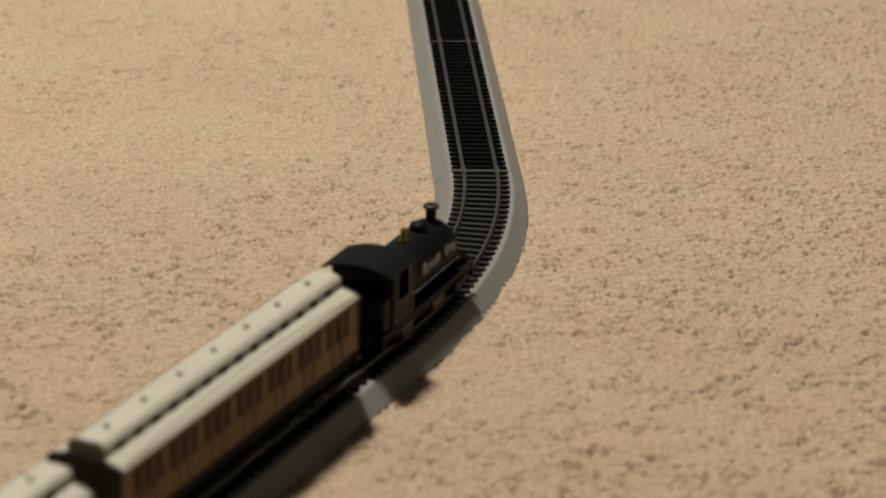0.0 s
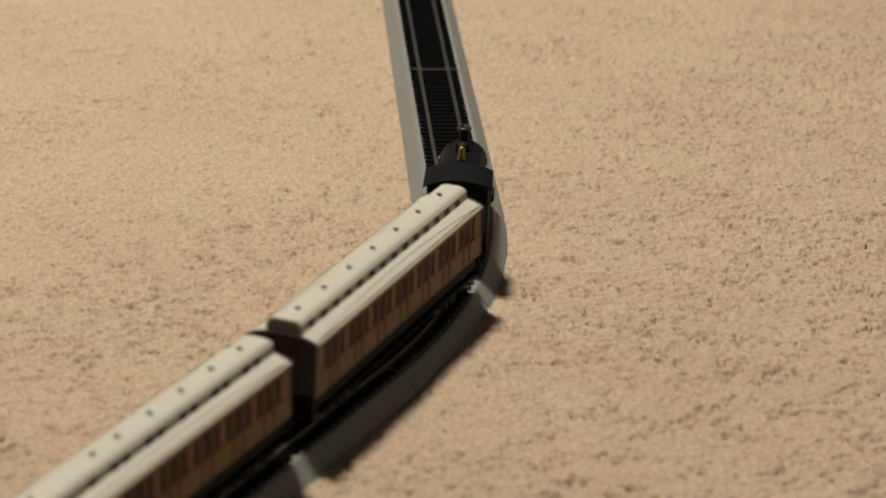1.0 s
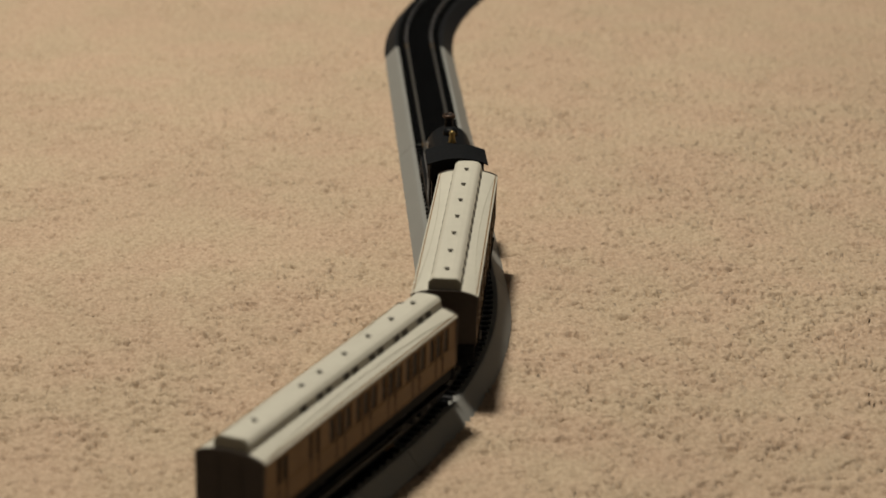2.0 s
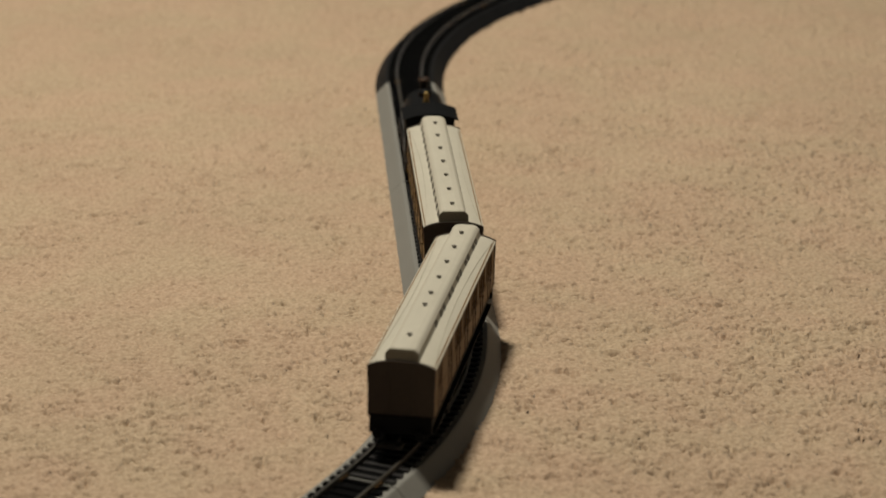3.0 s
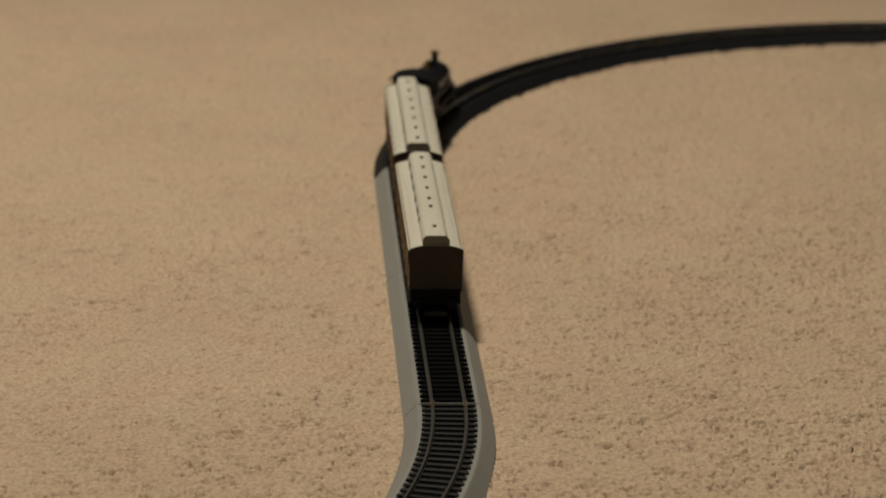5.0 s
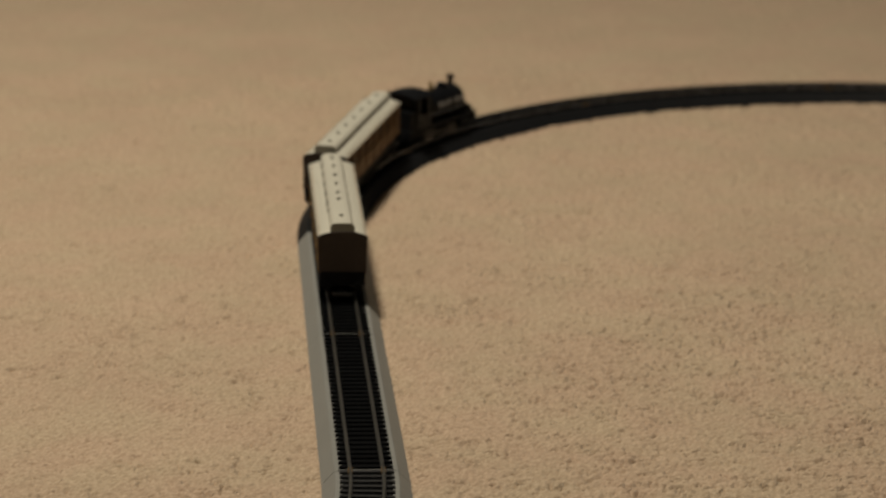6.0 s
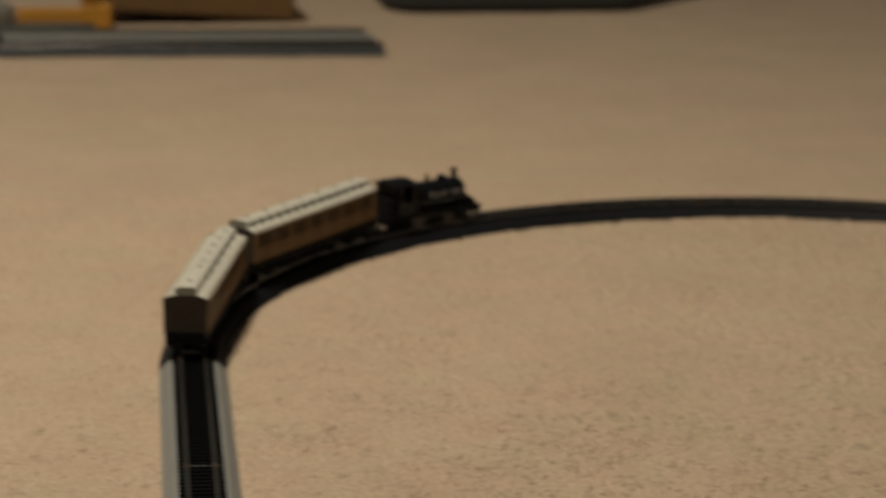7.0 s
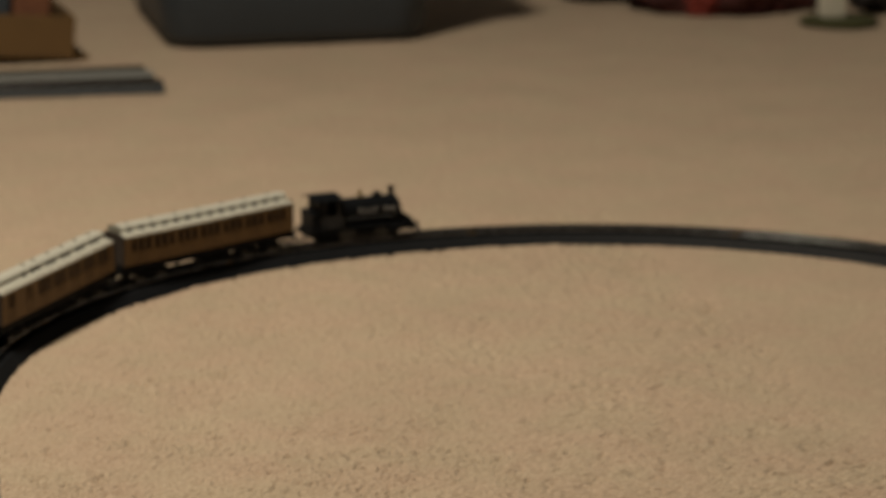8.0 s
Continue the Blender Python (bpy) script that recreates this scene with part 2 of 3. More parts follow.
def carpet_floor():
    xs = axis([(-2.8, -0.8, 0.2), (-0.8, -0.33, 0.02), (-0.33, 0.36, 0.0010), (0.36, 0.60, 0.0022), (0.60, 1.5, 0.006), (1.5, 2.9, 0.2)])
    ys = axis([(-3.2, -0.9, 0.2), (-0.9, -0.45, 0.02), (-0.45, 0.12, 0.00115), (0.12, 0.40, 0.0014), (0.40, 0.70, 0.0020), (0.70, 1.0, 0.0030), (1.0, 2.7, 0.008), (2.7, 3.4, 0.175)])
    gx, gy = np.meshgrid(xs, ys)
    wx = gx + 0.0007 * np.sin(gy * 1130 + 2.1 * np.sin(gx * 610)) + 0.0006 * np.sin(gy * 2300 + gx * 900)
    wy = gy + 0.0007 * np.sin(gx * 980 + 1.7 * np.sin(gy * 530)) + 0.0006 * np.sin(gx * 2100 - gy * 700)
    d1, r1, _ = cells(wx, wy, 0.0030, 3)
    # tufts: rounded heads at uneven heights
    z = -0.0012 - 0.0040 * np.minimum(d1, 0.60) ** 2.4 + 0.0007 * (r1 - 0.5)
    # the pile leans and parts: short winding crevices, gathered where the pile is trodden
    tread = 0.60 * drift(gx, gy, 0.010, 11) + 0.40 * drift(gx, gy, 0.075, 12) + 0.11 * np.tanh(gx / 0.12) + 0.05 * np.clip(-gy / 0.2, 0, 1) - 0.02
    warp = 0.0020 * (drift(gx, gy, 0.006, 13) - 0.5)
    d2, r2, e2 = cells((wx + warp) * 0.62, wy * 0.95 + warp, 0.0050, 5)
    part_line = np.clip(1.25 - e2 / 0.20, 0, 1) * (drift(gx * 0.7, gy * 1.2, 0.0036, 14) > 0.52)
    z -= 0.0052 * part_line * np.clip((tread - 0.39) * 3.6, 0, 1)
    # lifted yarn ends behind them catch the light
    z += 0.0010 * (r2 > 0.80) * np.clip(1 - d2 / 0.28, 0, 1)
    # single missing tufts
    z -= 0.0056 * (r1 > 0.972 - 0.018 * tread) * np.clip(2.2 - d1 / 0.20, 0, 1)
    # soft swells of the pile
    z += 0.0011 * (drift(gx, gy, 0.011, 15) - 0.5) + 0.0016 * (drift(gx, gy, 0.034, 16) - 0.5)
    z = np.where((gy > 1.0) | (gx > 0.6), -0.0014 + 0.3 * (z + 0.0014), z)
    z = np.clip(z, -0.0068, 0.0006)
    ny, nx = gx.shape
    me = bpy.data.meshes.new("floor")
    verts = np.stack([gx, gy, z], -1).reshape(-1, 3)
    idx = np.arange(nx * ny).reshape(ny, nx)
    quads = np.stack([idx[:-1, :-1], idx[:-1, 1:], idx[1:, 1:], idx[1:, :-1]], -1).reshape(-1, 4)
    me.vertices.add(len(verts))
    me.vertices.foreach_set("co", verts.ravel())
    me.loops.add(quads.size)
    me.loops.foreach_set("vertex_index", quads.ravel())
    me.polygons.add(len(quads))
    me.polygons.foreach_set("loop_start", np.arange(0, quads.size, 4))
    me.polygons.foreach_set("use_smooth", np.ones(len(quads), bool))
    me.update(calc_edges=True)
    me.materials.append(CARPET)
    return tagged(new("floor", me), "beige cut-pile carpet with small dark tufts", "carpet", kind="structure")


carpet_floor()
for wall_name, dims in (("wall_west", (-2.9, -2.8, -3.3, 3.5)), ("wall_east", (2.9, 3.0, -3.3, 3.5)), ("wall_south", (-2.8, 2.9, -3.3, -3.2)), ("wall_north", (-2.8, 2.9, 3.4, 3.5))):
    tagged(part(wall_name, boxed(*dims, -0.05, 2.4), WALL), "plain grey painted room wall", "wall", kind="structure")
tagged(part("ceiling", boxed(-2.9, 3.0, -3.3, 3.5, 2.402, 2.5), CEIL), "plain white painted ceiling", "ceiling", kind="structure")

# ---- the track ----
L9 = 0.2286                       # one straight section
R_NEAR, A_NEAR = 0.4490, 0.2222    # grey curve before the straight
R_FAR, Y_FAR = 0.4570, 0.4572      # black curve after it
RAIL_TOP = 0.0100
BED = [(-0.0236, -0.0014), (-0.0170, 0.0062), (-0.0163, 0.0067), (0.0163, 0.0067), (0.0170, 0.0062), (0.0236, -0.0014)]
TIEBED = [(-0.0130, 0.0050), (-0.0130, 0.0070), (0.0130, 0.0070), (0.0130, 0.0050)]
RAIL = [(-0.0010, 0.0078), (-0.0010, 0.0082), (-0.0004, 0.0085), (-0.0004, 0.0092), (-0.0006, 0.0095), (-0.0005, 0.0100), (0.0005, 0.0100), (0.0006, 0.0095), (0.0004, 0.0092), (0.0004, 0.0085), (0.0010, 0.0082), (0.0010, 0.0078)]


def bend(s, radius):
    """Place and right-hand normal at s along a section; radius > 0 bends right, < 0 left, 0 is straight."""
    if not radius:
        return 0.0, s, 1.0, 0.0
    a = s / radius
    return radius - radius * math.cos(a), radius * math.sin(a), math.cos(a), -math.sin(a)


def sweep(bm, profile, length, radius, s0=0.0, s1=None, shift=0.0):
    s1 = length if s1 is None else s1
    n = 1 if not radius else max(2, int((s1 - s0) / 0.012))
    rings = []
    for i in range(n + 1):
        x, y, nx, ny = bend(s0 + (s1 - s0) * i / n, radius)
        rings.append([(x + (u + shift) * nx, y + (u + shift) * ny, z) for u, z in profile])
    return loft(bm, rings)


tie_meshes = {}


def track_section(length, radius, bed, rail, tie, label, group):
    """A click-together model track section, starting at its origin and heading along +y."""
    thing = new("track_section")
    tagged(thing, label, "model track", group)
    g = 0.00025
    bm = sweep(bmesh.new(), BED, length, radius, g, length - g)
    for a in (g, length - g - 0.0005):
        sweep(bm, [(-0.0150, 0.0060), (-0.0150, 0.0072), (0.0150, 0.0072), (0.0150, 0.0060)], length, radius, a, a + 0.0005)
    part("roadbed", bm, bed, thing)
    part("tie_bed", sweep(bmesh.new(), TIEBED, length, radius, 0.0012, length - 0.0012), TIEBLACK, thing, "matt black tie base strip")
    for side in (-1, 1):
        part("rail", sweep(bmesh.new(), RAIL, length, radius, 0.0002, length - 0.0002, side * 0.0086), rail, thing, "dull metal rail")
        part("rail_joiner", sweep(bmesh.new(), [(-0.0014, 0.0077), (-0.0012, 0.0088), (0.0012, 0.0088), (0.0014, 0.0077)], length, radius, length - 0.0075, length - 0.0001, side * 0.0086), JOINER, thing, "bronzed sheet metal rail joiner")
    count = round(length / 0.00693)
    for i in range(count):
        s = (i + 0.5) * length / count
        x, y, nx, ny = bend(s, radius)
        m = pose(x, y, 0, 0, 0, math.degrees(math.atan2(ny, nx)))
        if tie.name not in tie_meshes:
            bm = bmesh.new()
            loft(bm, [[(-0.0145, -w, 0.0060), (-0.0145, w, 0.0060), (-0.0141, w * 0.8, 0.0079), (-0.0141, -w * 0.8, 0.0079)] if e < 0 else [(0.0145, -w, 0.0060), (0.0145, w, 0.0060), (0.0141, w * 0.8, 0.0079), (0.0141, -w * 0.8, 0.0079)] for e, w in ((-1, 0.00165), (1, 0.00165))])
            tie_meshes[tie.name] = part("tie", bm, tie, thing)
            tie_meshes[tie.name].matrix_basis = m
        else:
            share("tie", tie_meshes[tie.name], thing, m)
    return thing


GREYL = "grey plastic roadbed track section with black ties"
BLACKL = "black plastic roadbed curved track section on the carpet"
straight = track_section(L9, 0, GREY, NICKEL, TIEBLACK, "straight " + GREYL, "laid track sections")
straight.matrix_basis = pose(0, 0, 0)
copy_thing(straight, pose(0, L9, 0))
near_angle = -A_NEAR / R_NEAR
start = (-R_NEAR + R_NEAR * math.cos(near_angle), R_NEAR * math.sin(near_angle))
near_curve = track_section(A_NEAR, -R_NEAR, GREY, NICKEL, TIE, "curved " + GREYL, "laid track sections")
near_curve.matrix_basis = pose(*start, 0, 0, 0, math.degrees(near_angle))
way = (-math.sin(near_angle), math.cos(near_angle))
for k in (1, 2, 3):
    copy_thing(straight, pose(start[0] - k * L9 * way[0], start[1] - k * L9 * way[1], 0, 0, 0, math.degrees(near_angle)))
step = math.radians(30)
far_curve = track_section(R_FAR * step, R_FAR, BLACKBED, STEEL, TIEBLACK, BLACKL, "laid track sections")
far_curve.matrix_basis = pose(0, Y_FAR, 0)
for k in range(1, 6):
    x, y, nx, ny = bend(R_FAR * step * k, R_FAR)
    copy_thing(far_curve, pose(x, Y_FAR + y, 0, 0, 0, -30 * k))


def track_at(s):
    """Place on the laid track, s metres past the joint of the grey curve and the straight."""
    if s < -A_NEAR:
        return start[0] + (s + A_NEAR) * way[0], start[1] + (s + A_NEAR) * way[1]
    if s < 0:
        return -R_NEAR + R_NEAR * math.cos(s / R_NEAR), R_NEAR * math.sin(s / R_NEAR)
    if s < Y_FAR:
        return 0.0, s
    x, y, _, _ = bend(s - Y_FAR, R_FAR)
    return x, y + Y_FAR


def riding(s, half):
    """Place and heading in degrees of a vehicle whose two pivots, half before and behind s, sit on the track."""
    (ax, ay), (bx, by) = track_at(s - half), track_at(s + half)
    return (ax + bx) / 2, (ay + by) / 2, math.degrees(math.atan2(-(bx - ax), by - ay))


# ---- the train: local +y is forward, z = 0 is the rail top ----
ROLLING = []   # (wheelset, radius, height, y)


def wheelset(parent, y, r, gauge=0.0082):
    ws = new("wheelset")
    ws.parent = parent
    ws.matrix_basis = pose(0, y, r)
    bm = tube(bmesh.new(), (-gauge - 0.002, 0, 0), (gauge + 0.002, 0, 0), 0.0009, seg=8)
    part("axle", bm, WHEEL, ws)
    for side in (-1, 1):
        bm = bmesh.new()
        tube(bm, (side * (gauge - 0.0012), 0, 0), (side * (gauge - 0.0004), 0, 0), r + 0.0008, seg=24)
        tube(bm, (side * (gauge - 0.0004), 0, 0), (side * (gauge + 0.0016), 0, 0), r, seg=24)
        for k in range(6):
            a = k * math.pi / 3
            box(bm, side * (gauge + 0.0015) - 0.0003, side * (gauge + 0.0015) + 0.0003, r * 0.5 * math.cos(a) - 0.0005, r * 0.5 * math.cos(a) + 0.0005, r * 0.5 * math.sin(a) - 0.0005, r * 0.5 * math.sin(a) + 0.0005)
        part("wheel", bm, WHEEL, ws, "dark metal flanged wheel")
    ROLLING.append((ws, r, y))
    return ws


def coupling(parent, y, d):
    bm = boxed(-0.0022, 0.0022, min(y, y + d * 0.007), max(y, y + d * 0.007), 0.0035, 0.0050)
    box(bm, -0.0060, -0.0050, min(y + d * 0.006, y + d * 0.012), max(y + d * 0.006, y + d * 0.012), 0.0040, 0.0050)
    box(bm, 0.0050, 0.0060, min(y + d * 0.006, y + d * 0.012), max(y + d * 0.006, y + d * 0.012), 0.0040, 0.0050)
    box(bm, -0.0060, 0.0060, min(y + d * 0.0115, y + d * 0.0125), max(y + d * 0.0115, y + d * 0.0125), 0.0036, 0.0056)
    box(bm, -0.0060, 0.0060, min(y + d * 0.0058, y + d * 0.0070), max(y + d * 0.0058, y + d * 0.0070), 0.0038, 0.0050)
    part("coupling", bm, WHEEL, parent, "loop and hook coupling")


def buffers(parent, y, d, z=0.0105, sep=0.0098):
    for side in (-1, 1):
        bm = tube(bmesh.new(), (side * sep, y, z), (side * sep, y + d * 0.004, z), 0.0012, seg=10)
        tube(bm, (side * sep, y + d * 0.004, z), (side * sep, y + d * 0.0048, z), 0.0024, seg=14)
        part("buffer", bm, FRAME, parent)


PIVOT = 0.0610                      # half the distance between the bogies
HALF, WIDE = 0.0913, 0.0149        # half length and half width of a coach
FLOOR_Z, EAVE_Z = 0.0168, 0.0414


def roof_profile(inner=0.0):
    """Cross-section of the main roof, from eave over the crown to eave."""
    pts = []
    for i in range(15):
        a = -1 + 2 * i / 14
        x = (WIDE + 0.0007) * math.copysign(abs(a) ** 0.9, a)
        pts.append((x, EAVE_Z - 0.0006 + 0.0029 * (1 - abs(a) ** 2.6) - inner))
    return pts


def coach(name_label, groups, vent_ys, doors, clerestory_ys):
    c = new("passenger_coach")
    tagged(c, name_label, "model train coach", "coaches behind the locomotive")
    t = 0.0009
    # side walls in strips, so that the window openings go through them
    win_z0, win_z1 = 0.0272, 0.0380
    wins = sorted([(y - 0.0023 if w == 0 else y - w, y + 0.0023 if w == 0 else y + w) for y, w in groups])
    for side in (-1, 1):
        x0, x1 = sorted((side * WIDE, side * (WIDE - t)))
        bm = bmesh.new()
        box(bm, x0, x1, -HALF, HALF, FLOOR_Z, win_z0)
        box(bm, x0, x1, -HALF, HALF, win_z1, EAVE_Z)
        last = -HALF
        for a, b in wins:
            box(bm, x0, x1, last, a, win_z0, win_z1)
            last = b
        box(bm, x0, x1, last, HALF, win_z0, win_z1)
        wall = part("side_wall", bm, TEAK, c, "orange-brown teak painted side")
        out = side * (WIDE + 0.00022)
        bm = bmesh.new()
        for z0, z1 in ((0.0259, 0.0264), (0.0388, 0.0393), (0.0172, 0.0176)):
            box(bm, *sorted((side * (WIDE - 0.0002), out)), -HALF + 0.001, HALF - 0.001, z0, z1)
        part("lining", bm, CREAMLINE, wall, "raised straw-coloured lining strips")
        for y in doors:
            bm = bmesh.new()
            for dy in (-0.0036, 0.0036):
                box(bm, *sorted((side * (WIDE - 0.0002), side * (WIDE + 0.0003))), y + dy - 0.0002, y + dy + 0.0002, FLOOR_Z + 0.0005, 0.0388)
            box(bm, *sorted((side * WIDE, side * (WIDE + 0.0007))), y + 0.0026, y + 0.0031, 0.0245, 0.0255)
            part("door_beading", bm, TEAKEND, wall, "dark door beading and handle")
        for a, b in wins:
            bm = boxed(*sorted((side * (WIDE - 0.00055), side * (WIDE - t))), a, b, win_z0, win_z1)
            part("window_pane", bm, PANE, wall, "dark glazed compartment window")
    for d in (-1, 1):
        # curved-top end panel
        prof = [(-WIDE + 0.0002, FLOOR_Z)] + [(x, z + 0.0003) for x, z in roof_profile()] + [(WIDE - 0.0002, FLOOR_Z)]
        y0, y1 = d * (HALF - 0.0006), d * (HALF + 0.0008)
        bm = loft(bmesh.new(), [[(x, y, z) for x, z in prof] for y in (y0, y1)])
        end = part("end_wall", bm, TEAKEND, c, "dark brown coach end")
        bm = boxed(-WIDE + 0.0006, WIDE - 0.0006, *sorted((d * (HALF - 0.0004), d * (HALF + 0.0016))), 0.0092, 0.0180, bevel=0.0003)
        part("headstock", bm, FRAME, c, "black headstock beam")
        bm = bmesh.new()
        for x in (-0.0052, 0.0052, -0.0148, 0.0148):
            box(bm, x - 0.0003, x + 0.0003, *sorted((d * HALF, d * (HALF + 0.0011))), FLOOR_Z + 0.0004, EAVE_Z - 0.0006)
        part("end_beading", bm, TEAKEND, end)
    # roof shell with thickness
    outer, inner = roof_profile(), roof_profile(0.0008)
    prof = outer + inner[::-1]
    bm = loft(bmesh.new(), [[(x, y, z) for x, z in prof] for y in (-HALF + 0.0004, HALF - 0.0004)])
    roof = part("roof", bm, ROOF, c, "cream painted arched roof")
    for side in (-1, 1):
        rings = []
        for i in range(25):
            u = -HALF + 0.0006 + i * (2 * HALF - 0.0012) / 24
            k = 0.0150 - 0.0040 * math.sin(math.pi * (u + HALF) / (2 * HALF)) ** 0.8
            z = EAVE_Z - 0.0006 + 0.0029 * (1 - (k / (WIDE + 0.0007)) ** (2.6 / 0.9))
            rings.append([(side * (k - 0.00012), u, z - 0.0004), (side * (k + 0.00012), u, z - 0.0004), (side * (k + 0.00012), u, z + 0.00022), (side * (k - 0.00012), u, z + 0.00022)])
        part("rain_strip", loft(bmesh.new(), rings), STRIP, roof, "thin bent rain strip, greyed for its shadow line")
    # clerestory: upright glazed sides set back under a shouldered roof, flush with the coach ends
    rear, front, cz0, cz1 = -HALF + 0.0016, HALF + 0.0004, 0.0428, 0.0487
    bm = loft(bmesh.new(), [[(-0.0083, y, cz0 - 0.0012), (-0.0066, y, 0.0466), (0.0066, y, 0.0466), (0.0083, y, cz0 - 0.0012)] for y in (rear, front - 0.0004)])
    cler = part("clerestory", bm, ROOF, c, "cream raised clerestory")
    prof = [(-0.0069, 0.0462), (-0.0069, 0.0466), (-0.0058, 0.0478), (-0.0048, 0.0483), (-0.0025, cz1), (0.0025, cz1), (0.0048, 0.0483), (0.0058, 0.0478), (0.0069, 0.0466), (0.0069, 0.0462)]
    bm = loft(bmesh.new(), [[(x, y, z) for x, z in prof] for y in (rear + 0.0004, front)])
    part("clerestory_roof", bm, ROOF, cler, "cream clerestory roof")
    prof = [(-0.0077, cz0 - 0.0016), (-0.0077, 0.0470), (-0.0056, 0.0491), (0.0056, 0.0491), (0.0077, 0.0470), (0.0077, cz0 - 0.0016)]
    bm = loft(bmesh.new(), [[(x, rear - 0.0006 - dy * (z < cz0), z) for x, z in prof] if k == 0 else [(x, rear + 0.0006, z) for x, z in prof] for k, dy in ((0, 0.0007), (1, 0))])
    part("clerestory_end", bm, ROOFEND, cler, "clerestory end board, shade put into its grey-green")
    for side in (-1, 1):
        for y in clerestory_ys:
            bm = loft(bmesh.new(), [[(side * 0.00785, v, cz0 + 0.0004), (side * 0.00695, v, 0.0459), (side * 0.0060, v, 0.0459), (side * 0.0068, v, cz0 + 0.0004)] for v in (y - 0.0029, y + 0.0029)])
            part("clerestory_window", bm, SMALLPANE, cler, "small dark clerestory window")
    for y in vent_ys:
        bm = tube(bmesh.new(), (0, y, cz1 - 0.0004), (0, y, cz1 + 0.0007), 0.0009, 0.0007, seg=10)
        tube(bm, (-0.0012, y, cz1 + 0.0010), (0.0012, y, cz1 + 0.0010), 0.0005, seg=8)
        part("roof_vent", bm, VENT, roof, "small grey roof vent")
    # underframe
    bm = boxed(-WIDE + 0.0016, WIDE - 0.0016, -HALF + 0.0006, HALF - 0.0006, 0.0105, FLOOR_Z + 0.0004)
    for side in (-1, 1):
        x = side * (WIDE - 0.0022)
        for a, b in (((x, -0.038, 0.0100), (x, -0.018, 0.0050)), ((x, -0.018, 0.0050), (x, 0.018, 0.0050)), ((x, 0.018, 0.0050), (x, 0.038, 0.0100))):
            tube(bm, a, b, 0.0006, seg=6)
        for y in (-0.018, 0.018):
            box(bm, x - 0.0006, x + 0.0006, y - 0.0006, y + 0.0006, 0.0050, 0.0102)
    part("underframe", bm, FRAME, c, "black trussed underframe")
    part("battery_box", boxed(-0.0110, 0.0110, 0.002, 0.024, 0.0022, 0.0104, bevel=0.0004), FRAME, c)
    bm = bmesh.new()
    for side in (-1, 1):
        box(bm, *sorted((side * WIDE, side * (WIDE - 0.0028))), -HALF + 0.006, HALF - 0.006, 0.0080, 0.0088)
    part("footboard", bm, FRAME, c)
    for d in (-1, 1):
        buffers(c, d * (HALF + 0.0014), d)
        bog = new("bogie")
        bog.parent = c
        bog.matrix_basis = pose(0, d * PIVOT, 0)
        for side in (-1, 1):
            bm = boxed(*sorted((side * 0.0112, side * 0.0128)), -0.0185, 0.0185, 0.0058, 0.0082, bevel=0.0003)
            for y in (-0.0125, 0.0125):
                box(bm, *sorted((side * 0.0110, side * 0.0136)), y - 0.0022, y + 0.0022, 0.0040, 0.0092)
            box(bm, *sorted((side * 0.0110, side * 0.0134)), -0.004, 0.004, 0.0030, 0.0066)
            part("bogie_side", bm, FRAME, bog)
        part("bogie_bolster", boxed(-0.0112, 0.0112, -0.0035, 0.0035, 0.0070, 0.0100), FRAME, bog)
        coupling(bog, d * 0.024, d)
        for y in (-0.0125, 0.0125):
            wheelset(bog, y, 0.0060)
    return c


GROUP = (2 * HALF - 0.012) / 7
comp_y = [HALF - 0.006 - (i + 0.5) * GROUP for i in range(7)]
wins_all = [(y + k * 0.0076, 0) for y in comp_y for k in (-1, 0, 1)]
VENTS_ONE = [0.0752 - 0.02533 * k for k in range(7)]
VENTS_TWO = [0.0765, 0.0540, 0.0310, 0.0082, -0.0146, -0.0312, -0.0714]
coach_one = coach("orange-brown clerestory coach with cream roof, coupled to the locomotive", wins_all, VENTS_ONE, comp_y, [y + k for y in comp_y for k in (-0.0062, 0.0062)])
comp_b = comp_y[:5]
wins_brake = [(y + k * 0.0076, 0) for y in comp_b for k in (-1, 0, 1)] + [(comp_y[5] + 0.0040, 0.0017), (comp_y[5] - 0.0022, 0.0017), (comp_y[6] - 0.0050, 0.0019), (comp_y[6] + 0.0002, 0.0019)]
coach_two = coach("orange-brown clerestory brake coach with cream roof, last in train", wins_brake, VENTS_TWO, comp_b + [comp_y[5] + 0.0010, comp_y[6] - 0.0024], [y + k for y in comp_b for k in (-0.0040, 0.0040)] + [comp_y[5] + 0.006])


